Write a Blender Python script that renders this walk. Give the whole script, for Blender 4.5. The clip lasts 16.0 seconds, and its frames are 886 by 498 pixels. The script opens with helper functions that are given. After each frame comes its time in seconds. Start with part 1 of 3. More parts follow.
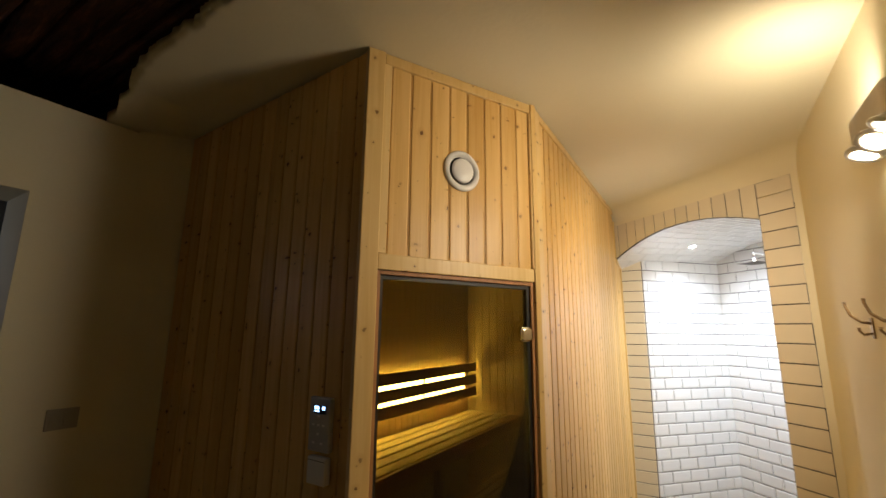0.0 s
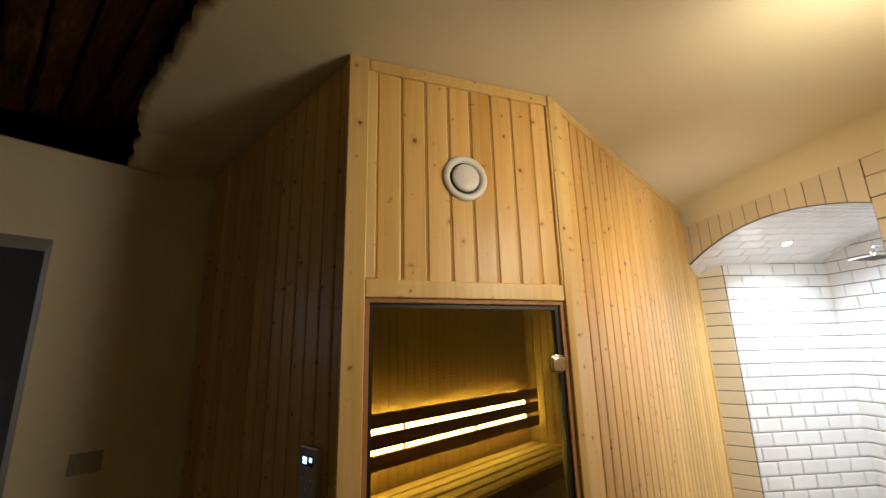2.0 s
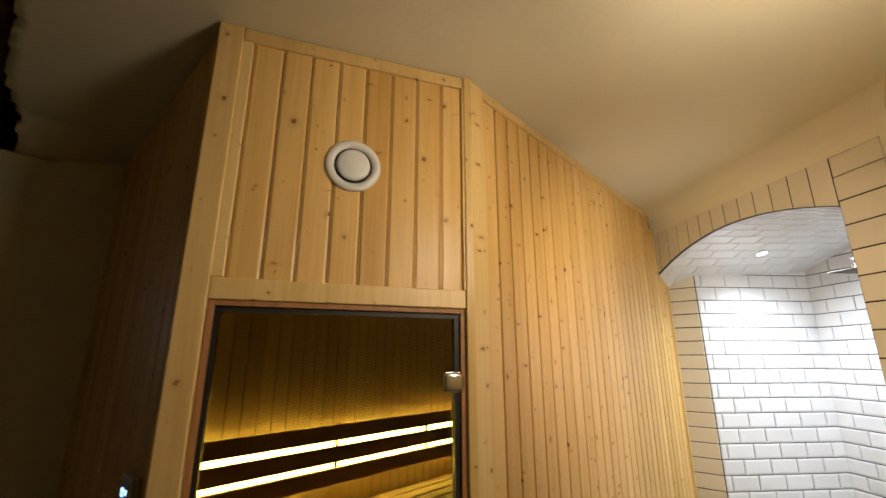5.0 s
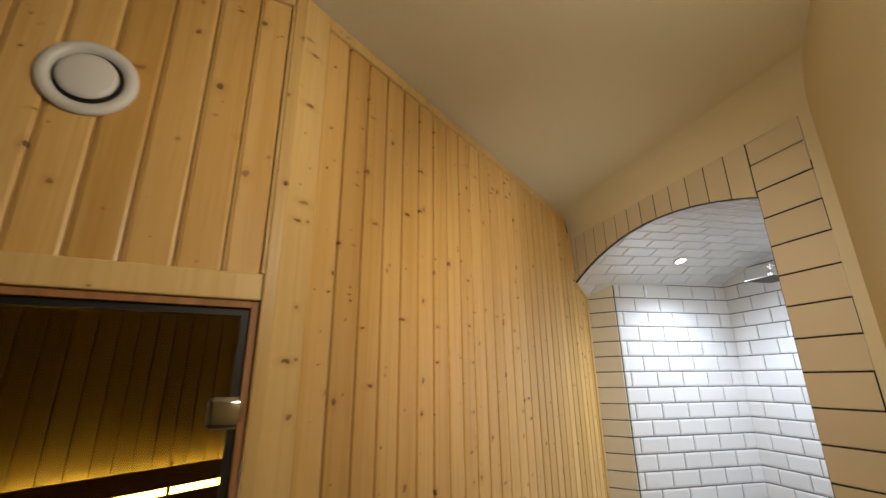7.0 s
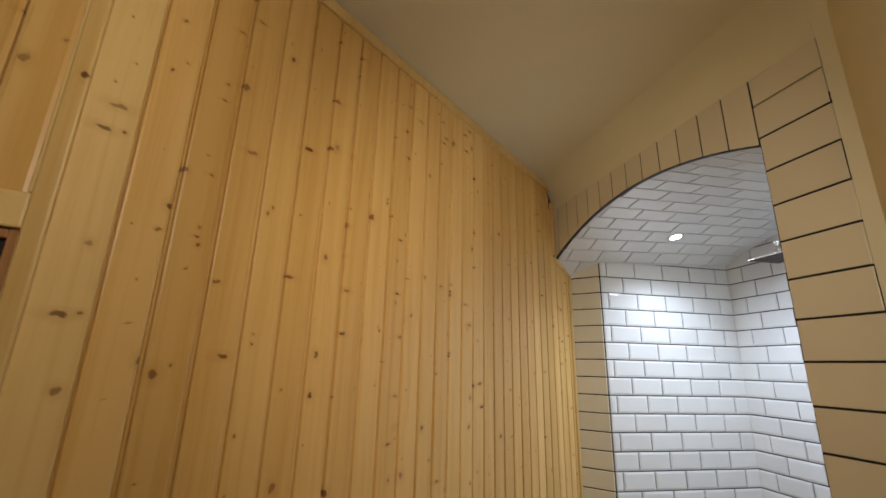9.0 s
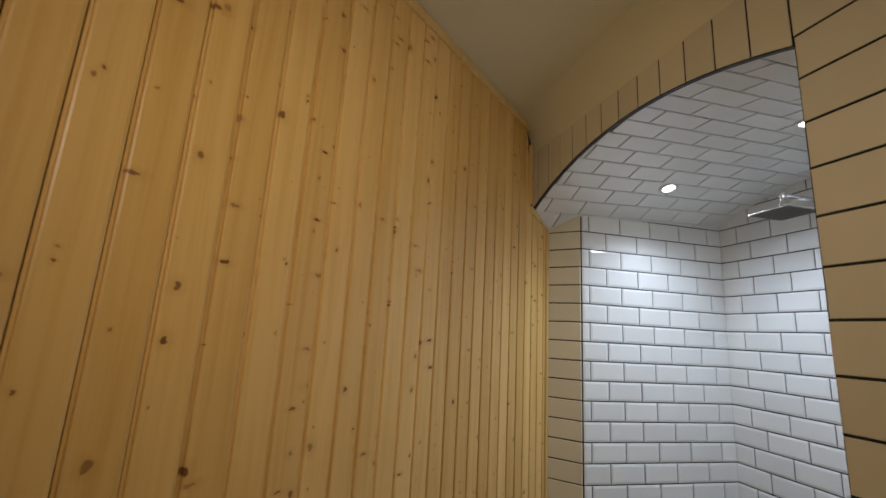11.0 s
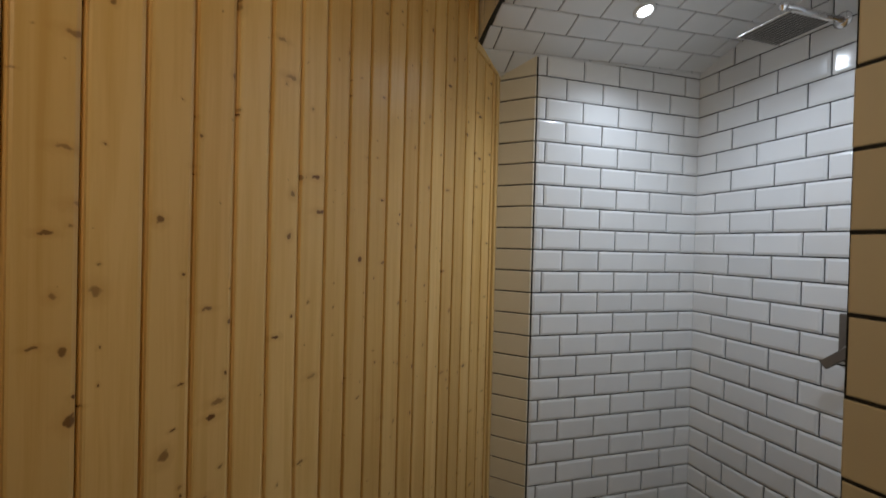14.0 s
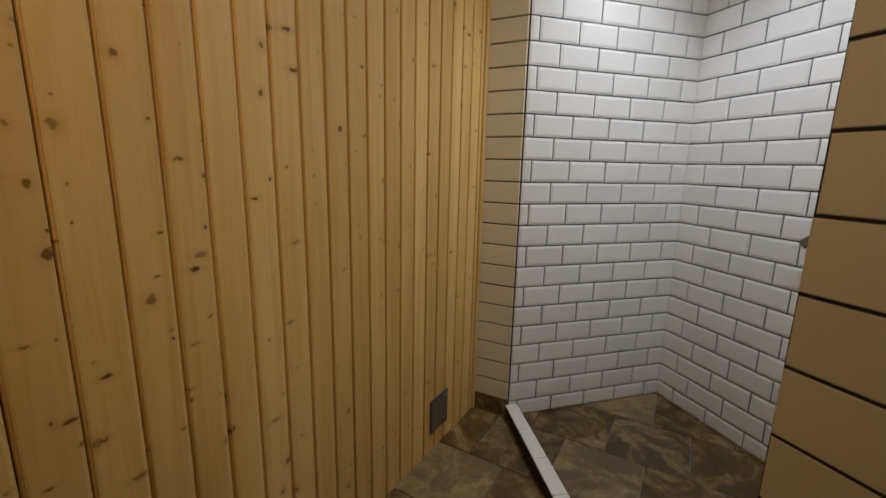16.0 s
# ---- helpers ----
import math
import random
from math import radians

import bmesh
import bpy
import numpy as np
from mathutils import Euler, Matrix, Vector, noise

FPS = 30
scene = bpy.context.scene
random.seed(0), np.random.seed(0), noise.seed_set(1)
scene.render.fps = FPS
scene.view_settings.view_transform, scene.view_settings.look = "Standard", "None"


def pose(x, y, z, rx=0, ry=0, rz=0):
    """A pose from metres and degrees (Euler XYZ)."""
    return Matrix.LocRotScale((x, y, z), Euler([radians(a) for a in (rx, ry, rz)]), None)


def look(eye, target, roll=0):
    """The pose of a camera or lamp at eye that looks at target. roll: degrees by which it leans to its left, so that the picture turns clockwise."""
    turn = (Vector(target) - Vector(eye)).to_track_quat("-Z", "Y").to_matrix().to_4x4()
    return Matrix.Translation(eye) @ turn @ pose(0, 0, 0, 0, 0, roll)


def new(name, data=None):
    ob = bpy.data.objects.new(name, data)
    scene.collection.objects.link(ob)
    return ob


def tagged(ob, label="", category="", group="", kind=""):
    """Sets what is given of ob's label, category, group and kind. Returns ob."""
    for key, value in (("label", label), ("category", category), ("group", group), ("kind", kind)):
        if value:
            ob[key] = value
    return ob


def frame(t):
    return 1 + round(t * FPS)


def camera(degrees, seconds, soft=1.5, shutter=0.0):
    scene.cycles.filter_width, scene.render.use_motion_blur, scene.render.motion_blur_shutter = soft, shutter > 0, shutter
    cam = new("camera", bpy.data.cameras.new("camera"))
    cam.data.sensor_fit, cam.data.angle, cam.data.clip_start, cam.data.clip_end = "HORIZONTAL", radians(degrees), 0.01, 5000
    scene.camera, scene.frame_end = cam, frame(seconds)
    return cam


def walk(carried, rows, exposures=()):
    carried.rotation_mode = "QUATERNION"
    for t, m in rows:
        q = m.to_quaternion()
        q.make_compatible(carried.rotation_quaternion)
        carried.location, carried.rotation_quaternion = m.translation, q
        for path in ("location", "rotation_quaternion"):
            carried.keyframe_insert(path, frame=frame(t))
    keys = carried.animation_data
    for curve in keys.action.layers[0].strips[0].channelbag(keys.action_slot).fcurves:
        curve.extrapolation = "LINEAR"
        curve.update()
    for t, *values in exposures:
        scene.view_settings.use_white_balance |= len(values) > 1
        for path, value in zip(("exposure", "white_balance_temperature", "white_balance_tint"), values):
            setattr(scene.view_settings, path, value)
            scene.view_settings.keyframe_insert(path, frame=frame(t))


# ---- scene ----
cam = camera(93.3, 16.0, 1.5, 0.5)
PATH = [
    (0, (0.244, -0.281, 1.609), (-0.788, 1.39, 1.986), 0.6),
    (0.5, (0.272, -0.153, 1.622), (-0.837, 1.463, 2.019), 2.4),
    (1, (0.29, -0.068, 1.64), (-0.87, 1.498, 2.093), 0.3),
    (1.5, (0.285, 0.0, 1.64), (-0.909, 1.55, 2.052), 0.1),
    (2, (0.33, 0.06, 1.654), (-0.966, 1.511, 2.121), -1.4),
    (2.5, (0.4, 0.144, 1.663), (-0.966, 1.518, 2.161), 0.3),
    (3, (0.45, 0.194, 1.675), (-0.939, 1.529, 2.211), 0.3),
    (3.5, (0.469, 0.237, 1.672), (-0.865, 1.63, 2.202), -0.0),
    (4, (0.487, 0.28, 1.666), (-0.852, 1.671, 2.185), -0.6),
    (4.2, (0.499, 0.315, 1.675), (-0.842, 1.714, 2.168), -0.6),
    (6.3, (0.442, 0.835, 1.644), (-0.744, 2.349, 2.194), -0.4),
    (6.5, (0.434, 0.888, 1.644), (-0.724, 2.429, 2.177), -0.7),
    (7, (0.47, 1.07, 1.654), (-0.63, 2.631, 2.247), -0.6),
    (7.5, (0.48, 1.211, 1.671), (-0.673, 2.726, 2.284), 0.3),
    (8, (0.496, 1.345, 1.66), (-0.687, 2.839, 2.266), 1.0),
    (8.5, (0.514, 1.434, 1.647), (-0.673, 2.93, 2.243), 0.8),
    (9, (0.525, 1.493, 1.629), (-0.631, 3.034, 2.166), 1.4),
    (9.2, (0.529, 1.51, 1.616), (-0.637, 3.048, 2.14), 2.5),
    (11.3, (0.411, 1.877, 1.577), (-0.71, 3.488, 1.963), 3.2),
    (11.5, (0.395, 1.9, 1.551), (-0.763, 3.471, 1.988), 3.7),
    (12, (0.424, 2.028, 1.564), (-0.732, 3.601, 1.995), 4.1),
    (12.5, (0.455, 2.168, 1.544), (-0.663, 3.787, 1.899), 3.6),
    (13, (0.463, 2.235, 1.483), (-0.628, 3.895, 1.716), 2.8),
    (13.5, (0.442, 2.256, 1.435), (-0.617, 3.95, 1.519), 2.0),
    (14, (0.436, 2.266, 1.396), (-0.612, 3.97, 1.376), 1.5),
    (14.5, (0.441, 2.273, 1.359), (-0.589, 3.982, 1.229), 1.4),
    (15, (0.45, 2.275, 1.329), (-0.567, 3.985, 1.124), 1.2),
    (15.5, (0.454, 2.278, 1.296), (-0.549, 3.981, 0.991), 1.2),
    (16, (0.467, 2.286, 1.254), (-0.536, 3.971, 0.86), 1.3),
]
EXPOSURES = [(0, 0.76, 6350, 10), (4, 0.60, 6350, 10), (7, -0.08, 6150, 10), (9, -0.42, 6000, 9), (11.5, -0.92, 5950, 8), (14.5, -1.15, 6200, 9), (16, -0.96, 6750, 11)]
walk(cam, [(t, look(eye, target, roll)) for t, eye, target, roll in PATH], EXPOSURES)

# ---- light ----
world = bpy.data.worlds.new("world")
scene.world = world
world.use_nodes = True
world.node_tree.nodes["Background"].inputs[0].default_value = (0.55, 0.65, 0.9, 1)
world.node_tree.nodes["Background"].inputs[1].default_value = 0.003

WARM, COOL, AMBER = (1.0, 0.83, 0.61), (0.83, 0.90, 1.0), (1.0, 0.96, 0.76)


def lamp(name, kind, m, power, colour, size, angle=None, blend=0.6):
    data = bpy.data.lights.new(name, kind)
    data.energy, data.color = power, colour
    if kind == "AREA":
        data.shape, data.size, data.size_y = "RECTANGLE", size[0], size[1]
    else:
        data.shadow_soft_size = size
    if angle:
        data.spot_size, data.spot_blend = radians(angle), blend
    ob = new(name, data)
    ob.matrix_world = m
    return ob


LAMP = Vector((0.815, 1.47, 2.285))      # the wall lamp's place on the plaster
lamp("wall_lamp_light", "SPOT", look((0.70, 1.60, 2.20), (-0.45, 3.55, 1.50)), 60.0, WARM, 0.08, 98, 1.0)
lamp("wall_lamp_light", "SPOT", look((0.64, 1.36, 2.20), (-0.9, 1.25, 1.75)), 24.0, WARM, 0.17, 125, 1.0)
lamp("wall_lamp_up_light", "SPOT", look((0.72, 1.50, 2.36), (0.40, 2.00, 2.74)), 12.0, WARM, 0.05, 165, 1.0)
lamp("niche_spot_light", "SPOT", look((0.213, 4.178, 2.355), (0.714, 3.779, 0)), 44.0, COOL, 0.035, 150, 1.0)
lamp("niche_spot_light", "SPOT", look((0.728, 3.764, 2.38), (0.446, 3.988, 0)), 44.0, COOL, 0.035, 150, 1.0)
lamp("next_room_light", "AREA", look((-3.2, -0.4, 1.9), (-2.3, 0.1, 1.2)), 0.8, (0.80, 0.84, 1.0), (0.6, 0.6))

# ---- materials ----


class Mat:
    """A node material: m.node(kind, **inputs), m.link(a, b), m.bsdf."""

    def __init__(self, name, colour=(0.5, 0.5, 0.5), rough=0.5, metal=0.0):
        self.m = bpy.data.materials.new(name)
        self.m.use_nodes = True
        self.t = self.m.node_tree
        self.bsdf = self.t.nodes["Principled BSDF"]
        self.bsdf.inputs["Base Color"].default_value = (*colour, 1)
        self.bsdf.inputs["Roughness"].default_value = rough
        self.bsdf.inputs["Metallic"].default_value = metal

    def node(self, kind, props=None, **inputs):
        n = self.t.nodes.new(kind)
        for k, v in (props or {}).items():
            if k == "operation":
                n.operation = v
            elif k == "blend_type":
                n.blend_type = v
            elif k == "data_type":
                n.data_type = v
            elif k == "voronoi_dimensions":
                n.voronoi_dimensions = v
            elif k == "feature":
                n.feature = v
            elif k == "noise_dimensions":
                n.noise_dimensions = v
        for k, v in inputs.items():
            self.put(n.inputs[k.replace("_", " ")], v)
        return n

    def put(self, socket, v):
        if isinstance(v, bpy.types.NodeSocket):
            self.t.links.new(v, socket)
        else:
            socket.default_value = v

    def math(self, op, a, b=0.0, c=None):
        n = self.t.nodes.new("ShaderNodeMath")
        n.operation = op
        self.put(n.inputs[0], a)
        self.put(n.inputs[1], b)
        if c is not None:
            self.put(n.inputs[2], c)
        return n.outputs[0]

    def ramp(self, fac, stops):
        n = self.t.nodes.new("ShaderNodeValToRGB")
        e = n.color_ramp.elements
        while len(e) < len(stops):
            e.new(0.5)
        for el, (p, c) in zip(e, stops):
            el.position = p
            el.color = (*c, 1) if len(c) == 3 else c
        self.put(n.inputs[0], fac)
        return n.outputs[0]

    def mix(self, fac, a, b, blend="MIX"):
        n = self.t.nodes.new("ShaderNodeMix")
        n.data_type, n.blend_type = "RGBA", blend
        self.put(n.inputs[0], fac)
        for i, v in ((6, a), (7, b)):
            self.put(n.inputs[i], (*v, 1) if isinstance(v, tuple) and len(v) == 3 else v)
        return n.outputs[2]

    def vec(self, x, y, z):
        n = self.t.nodes.new("ShaderNodeCombineXYZ")
        for s, v in zip(n.inputs, (x, y, z)):
            self.put(s, v)
        return n.outputs[0]

    def coords(self, shift=True):
        """Object coordinates x, y, z, each object shifted by its own random amount."""
        tc = self.t.nodes.new("ShaderNodeTexCoord")
        sep = self.t.nodes.new("ShaderNodeSeparateXYZ")
        self.t.links.new(tc.outputs["Object"], sep.inputs[0])
        r = self.t.nodes.new("ShaderNodeObjectInfo").outputs["Random"]
        x, y, z = sep.outputs
        if shift:
            x = self.math("ADD", x, self.math("MULTIPLY", r, 37.3))
            z = self.math("ADD", z, self.math("MULTIPLY", r, 91.7))
        return x, y, z, r

    def noise(self, vector, scale, detail=3.0, rough=0.55, distort=0.0):
        n = self.node("ShaderNodeTexNoise", Vector=vector, Scale=scale, Detail=detail, Roughness=rough, Distortion=distort)
        return n.outputs["Fac"]

    def bump(self, height, strength=0.2, distance=0.002):
        n = self.node("ShaderNodeBump", Height=height, Strength=strength, Distance=distance)
        self.put(self.bsdf.inputs["Normal"], n.outputs[0])

    def base(self, colour):
        self.put(self.bsdf.inputs["Base Color"], colour)

    def rough(self, v):
        self.put(self.bsdf.inputs["Roughness"], v)


def pine(name, light, dark, knots=True, rough=0.35):
    m = Mat(name, light, rough)
    x, y, z, r = m.coords()
    v = m.vec(m.math("MULTIPLY", x, 1.0), y, m.math("MULTIPLY", z, 0.035))
    big = m.noise(v, 24.0, 3.0, 0.55, 0.9)
    fine = m.noise(v, 150.0, 3.0, 0.6, 0.4)
    col = m.ramp(m.math("ADD", m.math("MULTIPLY", big, 0.75), m.math("MULTIPLY", fine, 0.25)), [(0.36, dark), (0.56, light)])
    tone = m.math("MULTIPLY_ADD", r, 0.22, 0.84)
    col = m.mix(1.0, col, m.vec(tone, m.math("MULTIPLY_ADD", r, 0.28, 0.78), m.math("MULTIPLY_ADD", r, 0.40, 0.66)), "MULTIPLY")
    for scale, big_, few, squash in ((8.6, 0.16, 0.48, 0.85), (13.0, 0.15, 0.62, 0.9), (4.4, 0.13, 0.46, 2.6)) if knots else ():
        warp = m.math("MULTIPLY", m.noise(m.vec(x, 0.0, z), 60.0, 3.0), 0.018)
        flat = m.vec(m.math("ADD", x, warp), m.math("MULTIPLY", m.math("ADD", z, warp), squash), 0.0)
        vo = m.node("ShaderNodeTexVoronoi", {"voronoi_dimensions": "2D"}, Vector=flat, Scale=scale, Randomness=1.0)
        dist = vo.outputs["Distance"]
        sep = m.t.nodes.new("ShaderNodeSeparateColor")
        m.t.links.new(vo.outputs["Color"], sep.inputs[0])
        size = m.math("MAXIMUM", m.math("MULTIPLY", m.math("SUBTRACT", sep.outputs[0], few), big_), 0.0001)
        core = m.math("MULTIPLY", m.math("SUBTRACT", 1.0, m.math("DIVIDE", dist, size)), 3.0)
        core = m.math("MINIMUM", m.math("MAXIMUM", core, 0.0), 1.0)
        halo = m.math("MAXIMUM", m.math("SUBTRACT", 1.0, m.math("DIVIDE", dist, m.math("MULTIPLY", size, 3.0))), 0.0)
        col = m.mix(m.math("MULTIPLY", halo, 0.5), col, (dark[0] * 0.72, dark[1] * 0.58, dark[2] * 0.45))
        depth = m.math("MULTIPLY_ADD", sep.outputs[1], 0.55, 0.38)
        col = m.mix(m.math("MULTIPLY", core, depth), col, (0.105, 0.036, 0.009))
    m.base(col)
    m.rough(m.math("MULTIPLY_ADD", fine, 0.25, rough - 0.1))
    m.bsdf.inputs["Specular IOR Level"].default_value = 0.38
    m.bump(fine, 0.12, 0.0015)
    return m.m


PINE = pine("pine_varnished", (0.75, 0.505, 0.195), (0.665, 0.415, 0.13))
PINE_TRIM = pine("pine_trim", (0.76, 0.56, 0.25), (0.69, 0.475, 0.185))
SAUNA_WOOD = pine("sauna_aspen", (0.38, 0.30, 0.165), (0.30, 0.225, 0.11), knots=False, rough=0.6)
BENCH_WOOD = pine("bench_thermowood", (0.26, 0.14, 0.06), (0.17, 0.085, 0.035), knots=False, rough=0.55)
DOOR_WOOD = pine("door_frame_wood", (0.42, 0.21, 0.085), (0.30, 0.14, 0.05), knots=False, rough=0.5)


def plaster(name, colour):
    m = Mat(name, colour, 0.85)
    tc = m.t.nodes.new("ShaderNodeTexCoord").outputs["Object"]
    n1, n2 = m.noise(tc, 1.6, 4.0), m.noise(tc, 45.0, 4.0)
    dark = tuple(c * 0.88 for c in colour)
    m.base(m.mix(m.math("MULTIPLY_ADD", n1, 0.8, m.math("MULTIPLY", n2, 0.15)), dark, colour))
    m.bump(m.math("MULTIPLY_ADD", n1, 3.0, n2), 0.25, 0.004)
    return m.m


PLASTER = plaster("cream_plaster", (0.81, 0.745, 0.54))
GREYWALL = plaster("grey_plaster", (0.5, 0.52, 0.55))


def glaze(name, colour, rough):
    m = Mat(name, colour, rough)
    x, y, z, r = m.coords()
    tone = m.math("MULTIPLY_ADD", r, 0.08, 0.94)
    n = m.noise(m.vec(x, y, z), 6.0, 2.0)
    m.base(m.mix(1.0, m.mix(n, colour, tuple(c * 0.93 for c in colour)), m.vec(tone, tone, tone), "MULTIPLY"))
    m.rough(m.math("MULTIPLY_ADD", n, 0.1, rough - 0.04))
    m.bump(n, 0.04, 0.002)
    return m.m


TILE = glaze("white_glazed_tile", (0.80, 0.80, 0.79), 0.10)
TILE_MATT = glaze("cream_tile", (0.72, 0.65, 0.50), 0.4)


def plain(name, colour, rough=0.5, metal=0.0, grain=40.0, amount=0.15):
    m = Mat(name, colour, rough, metal)
    tc = m.t.nodes.new("ShaderNodeTexCoord").outputs["Object"]
    n = m.noise(tc, grain, 4.0)
    m.base(m.mix(n, tuple(c * (1 - amount) for c in colour), tuple(min(1, c * (1 + amount)) for c in colour)))
    m.rough(m.math("MULTIPLY_ADD", n, 0.15, max(0.02, rough - 0.07)))
    return m.m


GROUT = plain("dark_grout", (0.016, 0.016, 0.017), 0.9)
# Brown darker than pine: the shade between boards is put into this colour.
GAP = plain("board_gap_shade", (0.11, 0.05, 0.018), 0.8)
BLACK = plain("black_seal_and_shade", (0.012, 0.01, 0.008), 0.5)
CHROME = plain("chrome", (0.75, 0.75, 0.76), 0.12, 1.0, 90, 0.05)
BRASS = plain("old_brass", (0.30, 0.22, 0.12), 0.4, 1.0)
NICKEL = plain("satin_nickel", (0.55, 0.52, 0.47), 0.35, 1.0)
WHITE = plain("white_plastic", (0.72, 0.71, 0.69), 0.35, 0.0, 30, 0.04)
GREYPLASTIC = plain("silver_plastic", (0.42, 0.42, 0.43), 0.35, 0.2, 60, 0.06)


def emit(name, colour, strength):
    m = Mat(name, colour, 0.5)
    m.bsdf.inputs["Emission Color"].default_value = (*colour, 1)
    m.bsdf.inputs["Emission Strength"].default_value = strength
    return m.m


LED = emit("led_strip", AMBER, 42.0)
BULB = emit("warm_bulb", (1.0, 0.85, 0.6), 18.0)
SPOT = emit("cool_spot", (0.95, 0.97, 1.0), 30.0)
DISPLAY = emit("blue_digits", (0.35, 0.6, 1.0), 2.2)
TAUPE = plain("taupe_metal", (0.15, 0.13, 0.11), 0.5, 0.3)
GRILLE = plain("dark_grille_metal", (0.13, 0.12, 0.11), 0.45, 0.6)
IVORY = plain("ivory_switch_plastic", (0.36, 0.33, 0.28), 0.4)
SCREEN = plain("display_glass", (0.01, 0.012, 0.03), 0.15)


def tinted_glass():
    m = Mat("bronze_glass")
    t = m.t
    clear = t.nodes.new("ShaderNodeBsdfTransparent")
    clear.inputs[0].default_value = (0.59, 0.50, 0.19, 1)
    gloss = t.nodes.new("ShaderNodeBsdfGlossy")
    gloss.inputs["Roughness"].default_value = 0.02
    fr = t.nodes.new("ShaderNodeFresnel")
    fr.inputs[0].default_value = 1.5
    mix = t.nodes.new("ShaderNodeMixShader")
    t.links.new(fr.outputs[0], mix.inputs[0])
    t.links.new(clear.outputs[0], mix.inputs[1])
    t.links.new(gloss.outputs[0], mix.inputs[2])
    t.links.new(mix.outputs[0], t.nodes["Material Output"].inputs[0])
    return m.m


GLASS = tinted_glass()


def slate():
    m = Mat("rustic_slate_tile", (0.2, 0.13, 0.07), 0.4)
    x, y, z, r = m.coords()
    v = m.vec(x, m.math("ADD", y, m.math("MULTIPLY", r, 53.0)), z)
    n1, n2, n3 = m.noise(v, 5.0, 7.0, 0.70, 1.2), m.noise(v, 20.0, 6.0, 0.72, 0.6), m.noise(v, 95.0, 3.0)
    tone = m.ramp(r, [(0.0, (0.022, 0.018, 0.015)), (0.25, (0.22, 0.135, 0.045)), (0.45, (0.035, 0.028, 0.020)), (0.65, (0.36, 0.28, 0.15)), (0.82, (0.06, 0.045, 0.03)), (1.0, (0.20, 0.12, 0.035))])
    col = m.ramp(n1, [(0.40, (0.010, 0.009, 0.008)), (0.47, (0.07, 0.042, 0.018)), (0.54, (0.26, 0.165, 0.05)), (0.64, (0.44, 0.34, 0.19))])
    col = m.mix(0.42, col, tone)
    col = m.mix(m.ramp(n2, [(0.45, (0, 0, 0)), (0.62, (0.7, 0.7, 0.7))]), col, m.mix(1.0, tone, (0.5, 0.45, 0.4), "MULTIPLY"))
    m.base(col)
    m.rough(m.math("MULTIPLY_ADD", n2, 0.45, 0.12))
    m.bump(m.math("ADD", n2, m.math("MULTIPLY", n3, 0.2)), 0.35, 0.004)
    return m.m


SLATE = slate()
FLOORGROUT = plain("floor_grout", (0.30, 0.24, 0.16), 0.9)


def old_timber():
    m = Mat("old_dark_timber", (0.05, 0.02, 0.01), 0.85)
    x, y, z, r = m.coords()
    v = m.vec(m.math("MULTIPLY", x, 0.15), y, z)
    n1, n2 = m.noise(v, 14.0, 5.0, 0.65, 0.6), m.noise(v, 60.0, 4.0, 0.7)
    m.base(m.ramp(m.math("MULTIPLY_ADD", n2, 0.35, m.math("MULTIPLY", n1, 0.65)), [(0.34, (0.012, 0.006, 0.004)), (0.5, (0.085, 0.034, 0.016)), (0.64, (0.22, 0.09, 0.04))]))
    m.bump(n1, 0.8, 0.01)
    return m.m


TIMBER = old_timber()

# ---- building helpers ----


def wall_frame(p, q, z=0.0):
    """x along p to q, y to the left of it (into the wall), z up."""
    a = math.atan2(q[1] - p[1], q[0] - p[0])
    return Matrix.Translation((p[0], p[1], z)) @ Matrix.Rotation(a, 4, "Z")


def box(bm, lo, hi, bevel=0.0, m=None):
    vs = [bm.verts.new((x, y, z)) for z in (lo[2], hi[2]) for y in (lo[1], hi[1]) for x in (lo[0], hi[0])]
    fs = [bm.faces.new([vs[i] for i in f]) for f in ((0, 2, 3, 1), (4, 5, 7, 6), (0, 1, 5, 4), (2, 6, 7, 3), (0, 4, 6, 2), (1, 3, 7, 5))]
    if bevel:
        es = list({e for f in fs for e in f.edges})
        out = bmesh.ops.bevel(bm, geom=es, offset=bevel, segments=2, affect="EDGES", profile=0.5)
        vs = list({v for v in vs if v.is_valid} | set(out["verts"]))
    if m is not None:
        bmesh.ops.transform(bm, matrix=m, verts=[v for v in vs if v.is_valid])
    return vs


def tube(bm, points, r, n=10):
    """A round tube through points."""
    rings = []
    pts = [Vector(p) for p in points]
    for i, p in enumerate(pts):
        d = (pts[min(i + 1, len(pts) - 1)] - pts[max(i - 1, 0)]).normalized()
        q = d.to_track_quat("Z", "Y")
        rr = r[i] if isinstance(r, (list, tuple)) else r
        rings.append([bm.verts.new(p + q @ Vector((rr * math.cos(2 * math.pi * k / n), rr * math.sin(2 * math.pi * k / n), 0))) for k in range(n)])
    for a, b in zip(rings, rings[1:]):
        for k in range(n):
            bm.faces.new((a[k], a[(k + 1) % n], b[(k + 1) % n], b[k]))
    bm.faces.new(rings[0][::-1])
    bm.faces.new(rings[-1])


